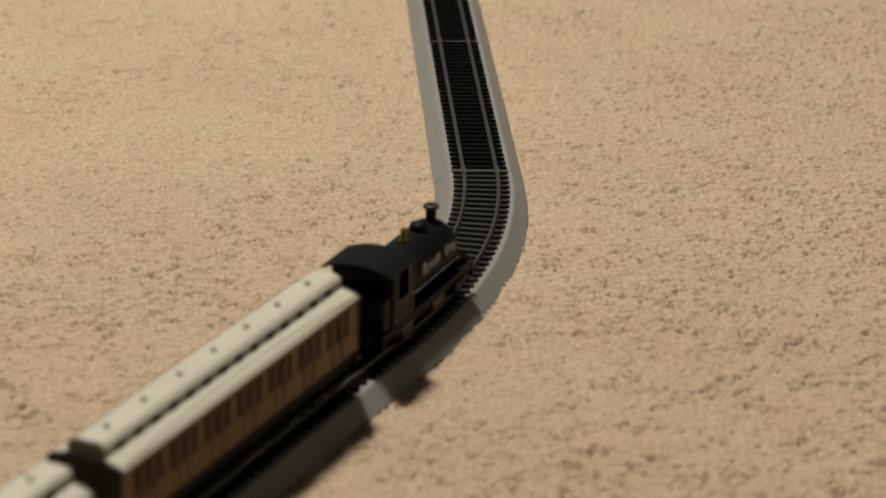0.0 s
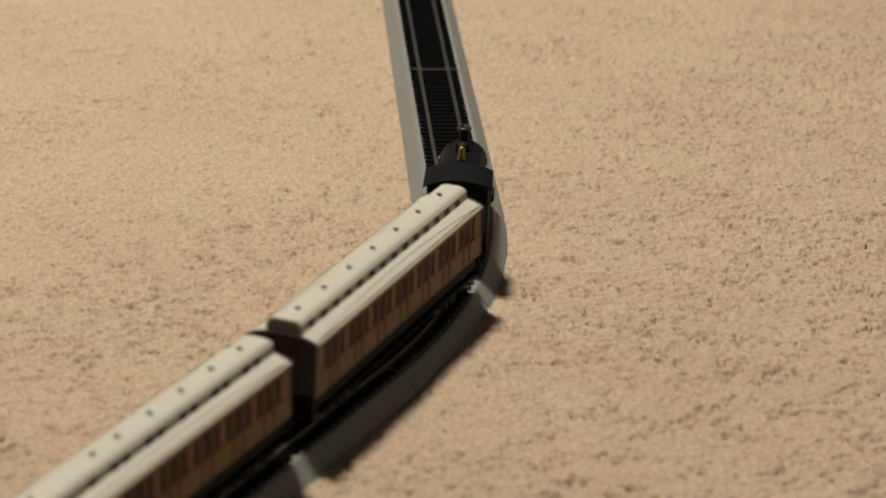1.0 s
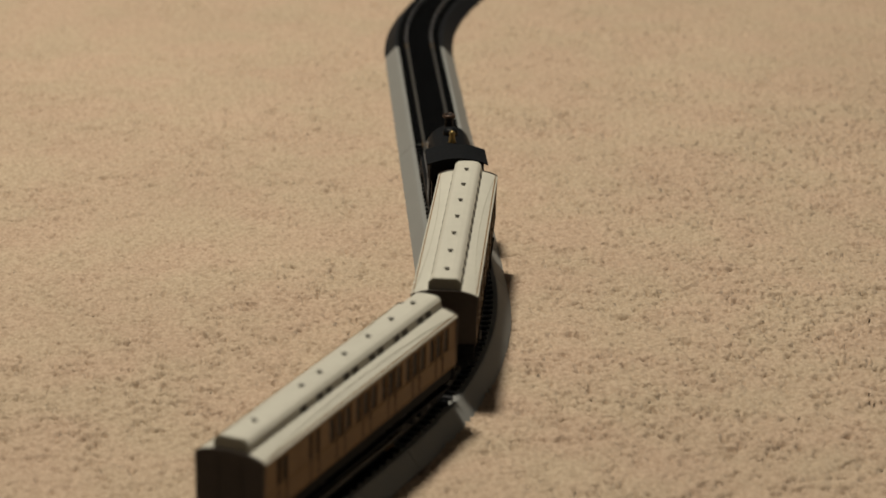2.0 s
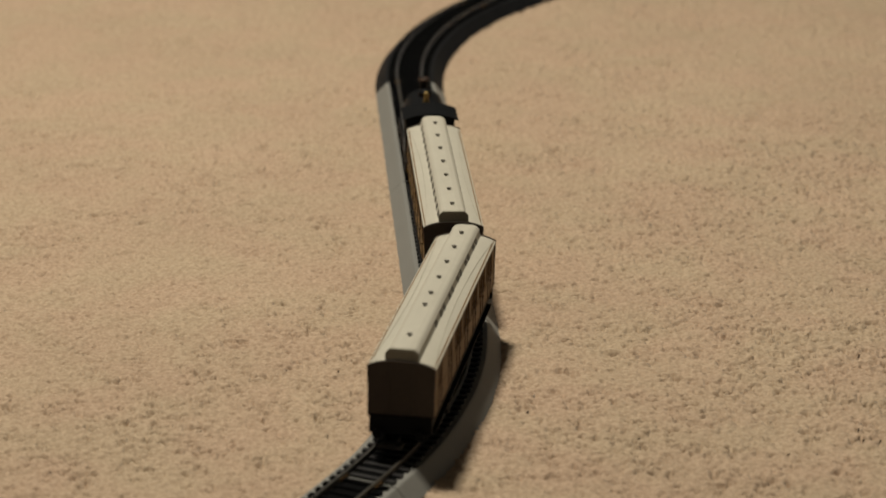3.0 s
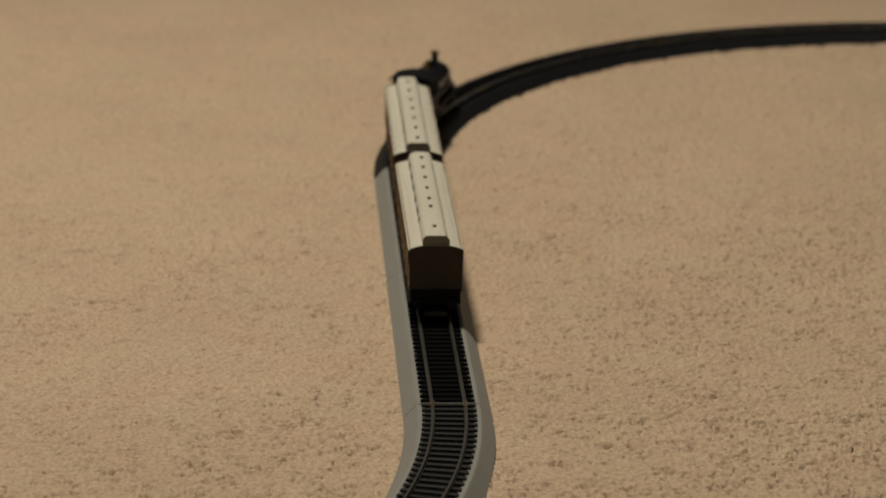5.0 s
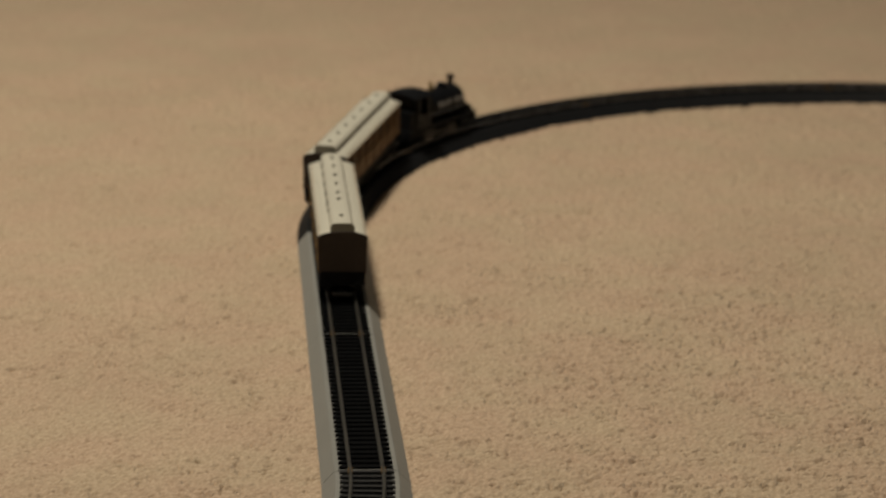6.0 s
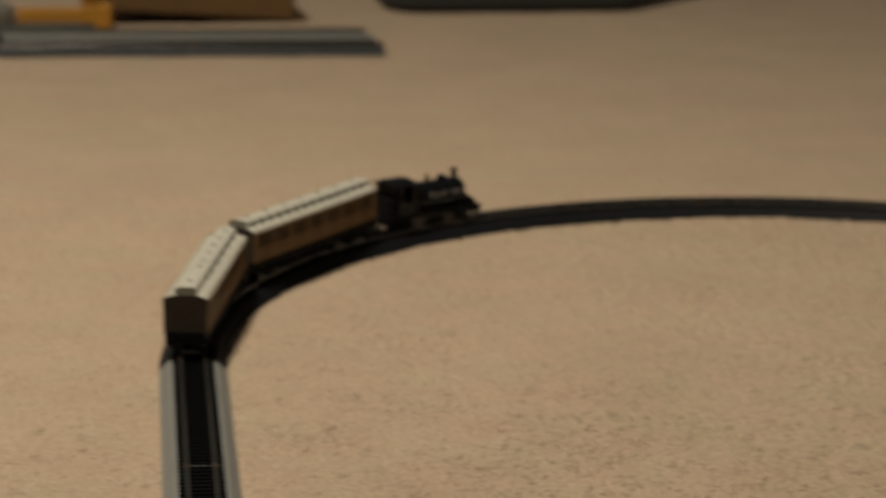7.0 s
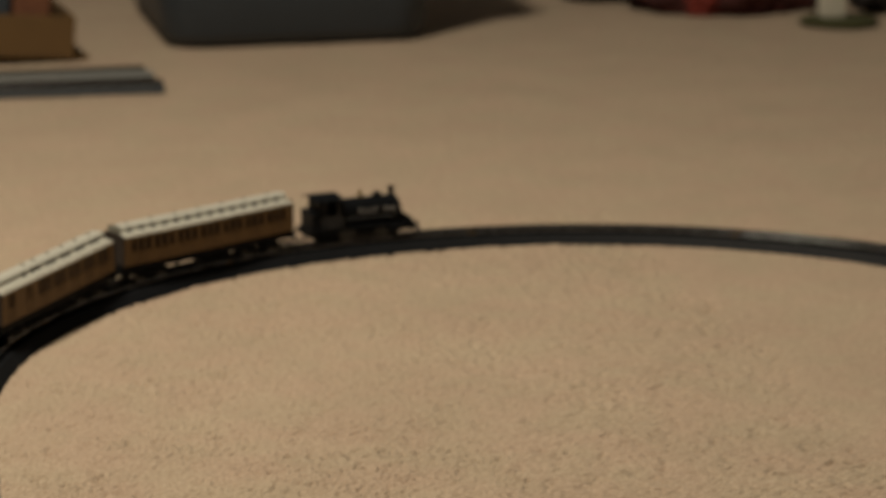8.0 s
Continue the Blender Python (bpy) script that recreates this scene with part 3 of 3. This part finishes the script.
def locomotive():
    c = new("steam_locomotive")
    tagged(c, "small black saddle-tank steam locomotive with tall chimney", "model locomotive")
    part("running_plate", boxed(-0.0150, 0.0150, -0.0520, 0.0430, 0.0125, 0.0142, bevel=0.0003), LOCO, c)
    part("frame", boxed(-0.0090, 0.0090, -0.0460, 0.0310, 0.0032, 0.0128), FRAME, c)
    part("front_frame", boxed(-0.0120, 0.0120, 0.0305, 0.0428, 0.0068, 0.0126), FRAME, c)
    for side in (-1, 1):
        part("valance", boxed(*sorted((side * 0.0150, side * 0.0140)), -0.0512, 0.0425, 0.0108, 0.0128), FRAME, c)
    for d in (-1, 1):
        part("buffer_beam", boxed(-0.0150, 0.0150, *sorted((d * 0.0492 - (0.0065 if d > 0 else 0.0022), d * 0.0512 - (0.0065 if d > 0 else 0.0022))), 0.0072, 0.0142, bevel=0.0003), LOCO, c)
        buffers(c, d * 0.0512 - (0.0065 if d > 0 else 0.0022), d, 0.0105, 0.0100)
        coupling(c, d * 0.0480 - (0.0065 if d > 0 else 0.0022), d)
    # saddle tank over the boiler
    prof = []
    for i in range(17):
        a = math.pi * (-0.06 + 1.12 * i / 16)
        prof.append((-0.0122 * math.cos(a), 0.0250 + 0.0118 * math.sin(a) * (1.0 if math.sin(a) > 0 else 1.6)))
    prof += [(0.0085, 0.0200), (-0.0085, 0.0200)]
    rings = []
    for y, k in ((-0.0228, 1.0), (0.0305, 1.0), (0.0318, 0.97), (0.0325, 0.92)):
        rings.append([(x * k, y, 0.0250 + (z - 0.0250) * k) for x, z in prof])
    tank = part("saddle_tank", loft(bmesh.new(), rings), LOCO, c, smooth=False)
    bm = tube(bmesh.new(), (0, -0.0228, 0.0240), (0, 0.0345, 0.0240), 0.0088, seg=24)
    tube(bm, (0, 0.0345, 0.0240), (0, 0.0354, 0.0240), 0.0072, 0.0050, seg=24)
    tube(bm, (0, 0.0354, 0.0240), (0, 0.0361, 0.0240), 0.0012, seg=10)
    part("boiler", bm, LOCO, c)
    bm = boxed(-0.0085, 0.0085, 0.0250, 0.0345, 0.0140, 0.0220)
    part("smokebox_saddle", bm, LOCO, c)
    # worn lettering on the tank sides as plain bars
    for side in (-1, 1):
        for y0, y1, z0, z1 in ((-0.0072, -0.0030, 0.0246, 0.0298), (-0.0022, 0.0026, 0.0248, 0.0284), (0.0032, 0.0070, 0.0250, 0.0286), (0.0074, 0.0108, 0.0246, 0.0296), (0.0168, 0.0204, 0.0248, 0.0300), (0.0212, 0.0246, 0.0250, 0.0284), (0.0250, 0.0276, 0.0252, 0.0292)):
            bm = bmesh.new()
            n = max(2, round((y1 - y0) / 0.0014))
            for k in range(n):
                u = y0 + (k + 0.5) * (y1 - y0) / n
                lift = 0.0009 * math.sin(k * 2.3 + y0 * 900)
                box(bm, *sorted((side * 0.01205, side * 0.01245)), u - 0.00036, u + 0.00036, z0 + max(0, 1.6 * lift), z1 + min(0, 1.6 * lift))
            part("lettering", bm, LETTER, tank, "pale grey lettering bar")
    lathe_parts = (
        ("chimney", LOCO, (0, 0.0285, 0.0334), [(0.0001, 0), (0.0040, 0), (0.0031, 0.0016), (0.0025, 0.0030), (0.0024, 0.0075), (0.0026, 0.0083), (0.0034, 0.0091), (0.0035, 0.0101), (0.0028, 0.0105), (0.0018, 0.0105), (0.0017, 0.0063), (0.0001, 0.0063)], "tall flared chimney with bronzed rim"),
        ("tank_filler", LOCO, (0, 0.0150, 0.0362), [(0.0001, 0), (0.0042, 0), (0.0042, 0.0022), (0.0036, 0.0034), (0.0020, 0.0041), (0.0001, 0.0043)], "round tank filler lid"),
        ("safety_valve", BRASS, (0, -0.0010, 0.0362), [(0.0001, 0), (0.0026, 0), (0.0018, 0.0016), (0.0014, 0.0044), (0.0019, 0.0056), (0.0010, 0.0070), (0.0001, 0.0073)], "brass safety valve"),
    )
    for nm, material, centre, profile, label in lathe_parts:
        part(nm, lathe(bmesh.new(), centre, profile), material, c, label, smooth=True)
    part("chimney_rim", lathe(bmesh.new(), (0, 0.0285, 0.0317), [(0.0026, 0.0102), (0.0036, 0.0109), (0.0037, 0.0119), (0.0029, 0.0124), (0.0022, 0.0124), (0.0022, 0.0110)]), COPPER, c, "bronzed chimney rim", smooth=True)
    # cab with side openings and rear window
    for side in (-1, 1):
        x0, x1 = sorted((side * 0.0146, side * 0.0136))
        bm = boxed(x0, x1, -0.0430, -0.0220, 0.0140, 0.0245)
        box(bm, x0, x1, -0.0430, -0.0395, 0.0245, 0.0390)
        box(bm, x0, x1, -0.0270, -0.0220, 0.0245, 0.0390)
        cab = part("cab_side", bm, LOCO, c)
        bm = bmesh.new()
        xs = sorted((side * 0.0145, side * 0.01495))
        for a, b, z0, z1 in ((-0.0395, -0.0389, 0.0245, 0.0385), (-0.0276, -0.0270, 0.0245, 0.0385), (-0.0415, -0.0235, 0.0236, 0.0243), (-0.0415, -0.0409, 0.0160, 0.0236), (-0.0241, -0.0235, 0.0160, 0.0236), (-0.0415, -0.0235, 0.0155, 0.0160), (-0.0396, -0.0262, 0.0214, 0.0219), (-0.0396, -0.0262, 0.0196, 0.0200), (-0.0380, -0.0280, 0.0178, 0.0182)):
            box(bm, *xs, a, b, z0, z1)
        part("cab_lining", bm, LOCOLINE, cab, "pale grey lining around cab opening and panel")
        bm = tube(bmesh.new(), (side * 0.0139, -0.0220, 0.0215), (side * 0.0139, 0.0290, 0.0215), 0.00035, seg=6)
        part("handrail", bm, LOCOLINE, c, "thin grey handrail")
        part("cylinder", tube(bmesh.new(), (side * 0.0125, 0.0205, 0.0092), (side * 0.0125, 0.0315, 0.0094), 0.0038, seg=16), LOCO, c)
        part("cab_step", boxed(*sorted((side * 0.0146, side * 0.0118)), -0.0380, -0.0300, 0.0040, 0.0050), LOCO, c)
        part("step_hanger", boxed(*sorted((side * 0.0120, side * 0.0114)), -0.0370, -0.0310, 0.0045, 0.0126), LOCO, c)
    part("backhead", boxed(-0.0034, 0.0034, -0.0425, -0.0232, 0.0141, 0.0376, bevel=0.0006), FRAME, c)
    # front and back plates with round spectacle windows cut through
    for nm, y0, y1 in (("cab_front", -0.0230, -0.0218), ("cab_back", -0.0442, -0.0430)):
        bm = bmesh.new()
        cx, cz, hole, pad = 0.0072, 0.0335, 0.0030, 0.0042
        for side in (-1, 1):
            rings = []
            for y, grow in ((y0, False), (y1, False), (y1, True), (y0, True), (y0, False)):
                ring = []
                for k in range(24):
                    a = math.pi * k / 12
                    u, v = math.cos(a), math.sin(a)
                    r = pad / max(abs(u), abs(v)) if grow else hole
                    ring.append((side * cx + r * u, y, cz + r * v))
                rings.append(ring)
            loft(bm, rings, caps=False)
            box(bm, *sorted((side * (cx + pad), side * 0.0140)), y0, y1, cz - pad, cz + pad)
        box(bm, -cx + pad, cx - pad, y0, y1, cz - pad, cz + pad)
        box(bm, -0.0140, 0.0140, y0, y1, 0.0140, cz - pad)
        top = [(x, 0.0384 + 0.0032 * (1 - (x / 0.0160) ** 2)) for x in np.linspace(-0.0140, 0.0140, 9)] + [(0.0140, cz + pad), (-0.0140, cz + pad)]
        loft(bm, [[(x, y, z) for x, z in top] for y in (y0, y1)])
        plate = part(nm, bm, LOCO, c)
        for side in (-1, 1):
            part("spectacle_pane", tube(bmesh.new(), (side * cx, y0 + 0.0004, cz), (side * cx, y1 - 0.0004, cz), hole + 0.0002, seg=24), PANE, plate, "dark round spectacle glass")
    part("bunker", boxed(-0.0138, 0.0138, -0.0514, -0.0443, 0.0140, 0.0290, bevel=0.0006), LOCO, c)
    prof = [(x, 0.0394 + 0.0034 * (1 - (x / 0.0164) ** 2)) for x in np.linspace(-0.0164, 0.0164, 13)]
    prof = prof + [(x, z - 0.0007) for x, z in prof[::-1]]
    part("cab_roof", loft(bmesh.new(), [[(x, y, z) for x, z in prof] for y in (-0.0500, -0.0235)]), LOCO, c, "black arched cab roof")
    # sloping front of the footplate
    bm = loft(bmesh.new(), [[(-w, 0.0346, 0.0142), (w, 0.0346, 0.0142), (w, 0.0346, 0.0142 + h), (-w, 0.0346, 0.0142 + h)] if k == 0 else [(-w, 0.0427, 0.0142), (w, 0.0427, 0.0142), (w, 0.0427, 0.0172), (-w, 0.0427, 0.0172)] for k, w, h in ((0, 0.0100, 0.0085), (1, 0.0125, 0))])
    part("front_apron", bm, LOCO, c)
    sets = [wheelset(c, y, 0.0074) for y in (-0.0170, 0.0170)]
    rods = []
    for side in (-1, 1):
        bm = boxed(*sorted((side * 0.0110, side * 0.0118)), -0.0185, 0.0185, -0.0009, 0.0009, bevel=0.0003)
        for y in (-0.017, 0.017):
            tube(bm, (side * 0.0108, y, 0), (side * 0.0121, y, 0), 0.0015, seg=10)
        rods.append(part("coupling_rod", bm, WHEEL, c, "dark metal coupling rod"))
    return c, rods


loco, coupling_rods = locomotive()


# ---- far side of the carpet: spare track, box, tub and clutter ----
SPARE = "spare grey track section lying in a pile on carpet"
for px, py, pz, ry, rz in ((0.2390, 1.8560, 0.0014, 0, 90.2), (0.0102, 1.8568, 0.0014, 0, 90.2), (0.2460, 1.8050, 0.0101, 180, 89.8), (0.0172, 1.8058, 0.0101, 180, 89.6), (-0.0900, 1.9050, 0.0014, 0, 90.2)):
    tagged(copy_thing(straight, pose(px, py, pz, 0, ry, rz)), SPARE, "model track", "spare track sections")
dark_straight = track_section(L9, 0, SLATE, STEEL, TIEBLACK, "spare straight track section lying before the others, grey partly darkened for shade", "spare track sections")
dark_straight.matrix_basis = pose(0.2530, 1.7530, 0.0014, 0, 0, 88.4)
copy_thing(dark_straight, pose(0.0243, 1.7575, 0.0014, 0, 0, 89.2))


def cardboard_box():
    c = new("cardboard_box")
    tagged(c, "open brown cardboard box on the carpet", "box")
    w, d, h, t = 0.105, 0.085, 0.050, 0.003
    part("box_floor", boxed(-w, w, -d, d, 0.001, 0.004), CARD, c)
    for nm, dims in (("front_wall", (-w, w, -d, -d + t)), ("back_wall", (-w, w, d - t, d)), ("side_wall", (-w, -w + t, -d + t, d - t)), ("side_wall", (w - t, w, -d + t, d - t))):
        part(nm, boxed(*dims, 0.001, h, bevel=0.0008), CARD, c)
    part("flap", boxed(w + 0.0005, w + 0.018, -d + 0.006, d - 0.006, 0.001, 0.004, bevel=0.0006), CARD, c)
    part("packing", boxed(0.036, 0.080, -d + 0.012, d - 0.020, 0.004, h + 0.045, bevel=0.006), CARDIN, c, "reddish-brown packing standing in the box")
    part("tray", boxed(-w + 0.012, 0.033, -d + 0.010, d - 0.016, 0.004, h + 0.040, bevel=0.004), TUB, c, "dark grey plastic tray standing in the box")
    c.matrix_basis = pose(0.0320, 2.0700, 0.0095, 0, 4.4, 6.5) @ Matrix.Scale(1.128, 4)


def storage_tub():
    c = new("storage_tub")
    tagged(c, "dark grey plastic storage tub standing on the carpet", "storage tub")

    def ring(w, d, r, z):
        pts = []
        for cx, cy, a0 in ((w - r, d - r, 0), (-w + r, d - r, 90), (-w + r, -d + r, 180), (w - r, -d + r, 270)):
            for k in range(7):
                a = math.radians(a0 + 15 * k)
                pts.append((cx + r * math.cos(a), cy + r * math.sin(a), z))
        return pts

    rings = [ring(0.136, 0.178, 0.035, 0.001), ring(0.146, 0.188, 0.040, 0.004), ring(0.154, 0.196, 0.045, 0.016), ring(0.178, 0.220, 0.050, 0.26), ring(0.174, 0.216, 0.048, 0.26), ring(0.150, 0.192, 0.042, 0.02)]
    part("tub_body", loft(bmesh.new(), rings), TUB, c, smooth=True)
    part("tub_rim", loft(bmesh.new(), [ring(0.180, 0.222, 0.050, 0.252), ring(0.190, 0.232, 0.055, 0.252), ring(0.190, 0.232, 0.055, 0.262), ring(0.180, 0.222, 0.050, 0.262), ring(0.180, 0.222, 0.050, 0.252)], caps=False), TUB, c)
    c.matrix_basis = pose(0.4510, 2.2720, 0, 0, 0, 2) @ Matrix.Scale(1.150, 4)


def orange_toy():
    c = new("orange_toy")
    tagged(c, "orange plastic toy part beside the box on carpet", "toy")
    bm = boxed(-0.050, 0.030, -0.010, 0.010, 0.008, 0.022, bevel=0.002)
    for k in range(5):
        box(bm, -0.046 + k * 0.016, -0.040 + k * 0.016, -0.0105, 0.0105, 0.0, 0.010)
    part("rail_frame", bm, ORANGE, c)
    part("block", boxed(0.022, 0.054, -0.016, 0.016, 0.001, 0.027, bevel=0.002), ORANGE, c)
    part("arm", boxed(0.020, 0.042, -0.010, 0.010, 0.027, 0.062, bevel=0.003), ORANGE, c)
    part("knob", tube(bmesh.new(), (0.031, -0.014, 0.040), (0.031, -0.006, 0.040), 0.007), ORANGE, c)
    c.matrix_basis = pose(-0.1312, 1.9467, 0, 0, 0, 2) @ Matrix.Scale(1.126, 4)


def lump(name, label, category, material, at, size, seed):
    """A crumpled heap of cloth."""
    rng = random.Random(seed)
    bm = bmesh.new()
    bmesh.ops.create_icosphere(bm, subdivisions=5, radius=1.0)
    off = Vector((rng.random() * 9, rng.random() * 9, rng.random() * 9))
    for v in bm.verts:
        k = 1 + 0.28 * noise.noise(v.co * 1.7 + off) + 0.13 * noise.noise(v.co * 5 + off)
        co = v.co * k
        v.co = Vector((co.x * size[0], co.y * size[1], max(0.0, (co.z + 0.55) / 1.55) * size[2] + 0.001))
    ob = part(name, bm, material, None, smooth=True)
    ob.matrix_basis = pose(*at)
    return tagged(ob, label, category)


def white_post_toy():
    c = new("toy_post")
    tagged(c, "white plastic post on a round olive green base", "toy")
    part("base", lathe(bmesh.new(), (0, 0, 0.001), [(0.001, 0), (0.046, 0), (0.048, 0.003), (0.040, 0.007), (0.001, 0.009)], seg=28), GREEN, c, "olive green round base")
    part("post", boxed(-0.023, 0.005, -0.012, 0.012, 0.009, 0.120, bevel=0.002), WHITE, c, "white plastic post")
    c.matrix_basis = pose(1.2080, 2.0691, 0) @ Matrix.Scale(1.154, 4)


cardboard_box()
storage_tub()
orange_toy()
white_post_toy()
lump("red_cloth", "crumpled dark red cloth heap on carpet", "cloth", RED, (1.105, 2.277, 0), (0.135, 0.117, 0.099), 4)
lump("red_cloth", "small bright red cloth fold before the dark heap", "cloth", SCARLET, (1.056, 2.205, 0), (0.030, 0.036, 0.050), 14)
lump("black_cloth", "crumpled black cloth beside the red heap", "cloth", DARKCLOTH, (0.987, 2.389, 0), (0.099, 0.058, 0.070), 7)

lump("black_cloth", "small dark cloth bundle behind the toy post", "cloth", DARKCLOTH, (1.342, 2.200, 0), (0.070, 0.058, 0.058), 11)
lump("plastic_bag", "crumpled pale grey plastic bag beside orange toy", "bag", mat("pale_grey_film", (0.20, 0.19, 0.17), 0.4, vary=0.3, scale=60, bump=0.5, bump_scale=150), (-0.229, 1.979, 0), (0.038, 0.034, 0.034), 21)


def power_connector():
    """Terminal block clipped to the spare track's end, with a short loop of wire."""
    c = new("power_connector")
    tagged(c, "black plastic power connector with wire on the carpet", "connector")
    part("terminal_block", boxed(-0.030, 0.026, -0.026, 0.026, 0.0, 0.020, bevel=0.004), TUB, c, "dark grey terminal block")
    part("plug", boxed(0.024, 0.056, -0.008, 0.026, 0.0, 0.014, bevel=0.003), FRAME, c, "black plug")
    part("clip", boxed(-0.010, 0.004, -0.029, -0.020, 0.0, 0.024, bevel=0.002), GREY, c, "grey spring clip")
    bm = bmesh.new()
    ring = [(0.052 + 0.020 * math.cos(a), 0.030 + 0.016 * math.sin(a), 0.004) for a in np.linspace(-2.6, 1.2, 9)]
    for a, d in zip(ring, ring[1:]):
        tube(bm, a, d, 0.0016, seg=8)
    part("wire", bm, FRAME, c, "thin black wire")
    c.matrix_basis = pose(-0.262, 1.725, 0, 0, 0, 42) @ Matrix.Scale(1.45, 4)


power_connector()
lump("paper_crumb", "tiny white paper crumb on the carpet", "crumb", WHITE, (-0.0285, 1.694, -0.001), (0.0035, 0.003, 0.004), 31)

# ---- how the train runs ----
S_KEYS = [(0.0, -0.3757), (1.0, -0.2140), (1.5, -0.1350), (2.8, 0.0675), (3.5, 0.1778), (5.5, 0.5020), (6.5, 0.6637), (8.0, 0.9045)]
S_FIT = np.polyfit([k[0] for k in S_KEYS], [k[1] for k in S_KEYS], 4)
COACH_GAP = 0.2012


def train_s(t):
    return float(np.polyval(S_FIT, t))


SLACK = [(0.0, 0.1668), (1.0, 0.1636), (1.5, 0.1636), (2.8, 0.1658), (5.5, 0.1668), (6.5, 0.1632), (7.0, 0.1620), (7.5, 0.1640), (8.0, 0.1656)]


def loco_ahead(t):
    """Distance from the first coach's middle to the locomotive's; the slack coupling opens and closes a little on the way."""
    return float(np.interp(t, [k[0] for k in SLACK], [k[1] for k in SLACK]))


def motions():
    times = [i / 5 for i in range(41)]
    for thing, ahead, half in ((loco, loco_ahead, 0.017), (coach_one, lambda t: 0.0, PIVOT), (coach_two, lambda t: -COACH_GAP, PIVOT)):
        rows = []
        for t in times:
            x, y, head = riding(train_s(t) + ahead(t), half)
            rows.append((t, pose(x, y, RAIL_TOP, 0, 0, head)))
        walk(thing, rows)
        for bog in thing.children:
            if not bog.name.startswith("bogie") or bog.data is not None:
                continue
            by = bog.location.y
            rows = []
            for t in times:
                s = train_s(t) + ahead(t)
                _, _, body_head = riding(s, half)
                _, _, bog_head = riding(s + by, 0.0125)
                rows.append((t, pose(0, by, 0, 0, 0, bog_head - body_head)))
            walk(bog, rows)
    spins = [i / 30 for i in range(241)]
    s0 = train_s(0)
    for ws, r, y in ROLLING:
        walk(ws, [(t, pose(0, y, r, -math.degrees((train_s(t) - s0) / r), 0, 0)) for t in spins])
    for k, rod in enumerate(coupling_rods):
        rows = []
        for t in spins:
            a = -(train_s(t) - s0) / 0.0074 + k * math.pi / 2
            rows.append((t, pose(0, 0.0030 * math.cos(a), 0.0074 + 0.0030 * math.sin(a))))
        walk(rod, rows)


motions()
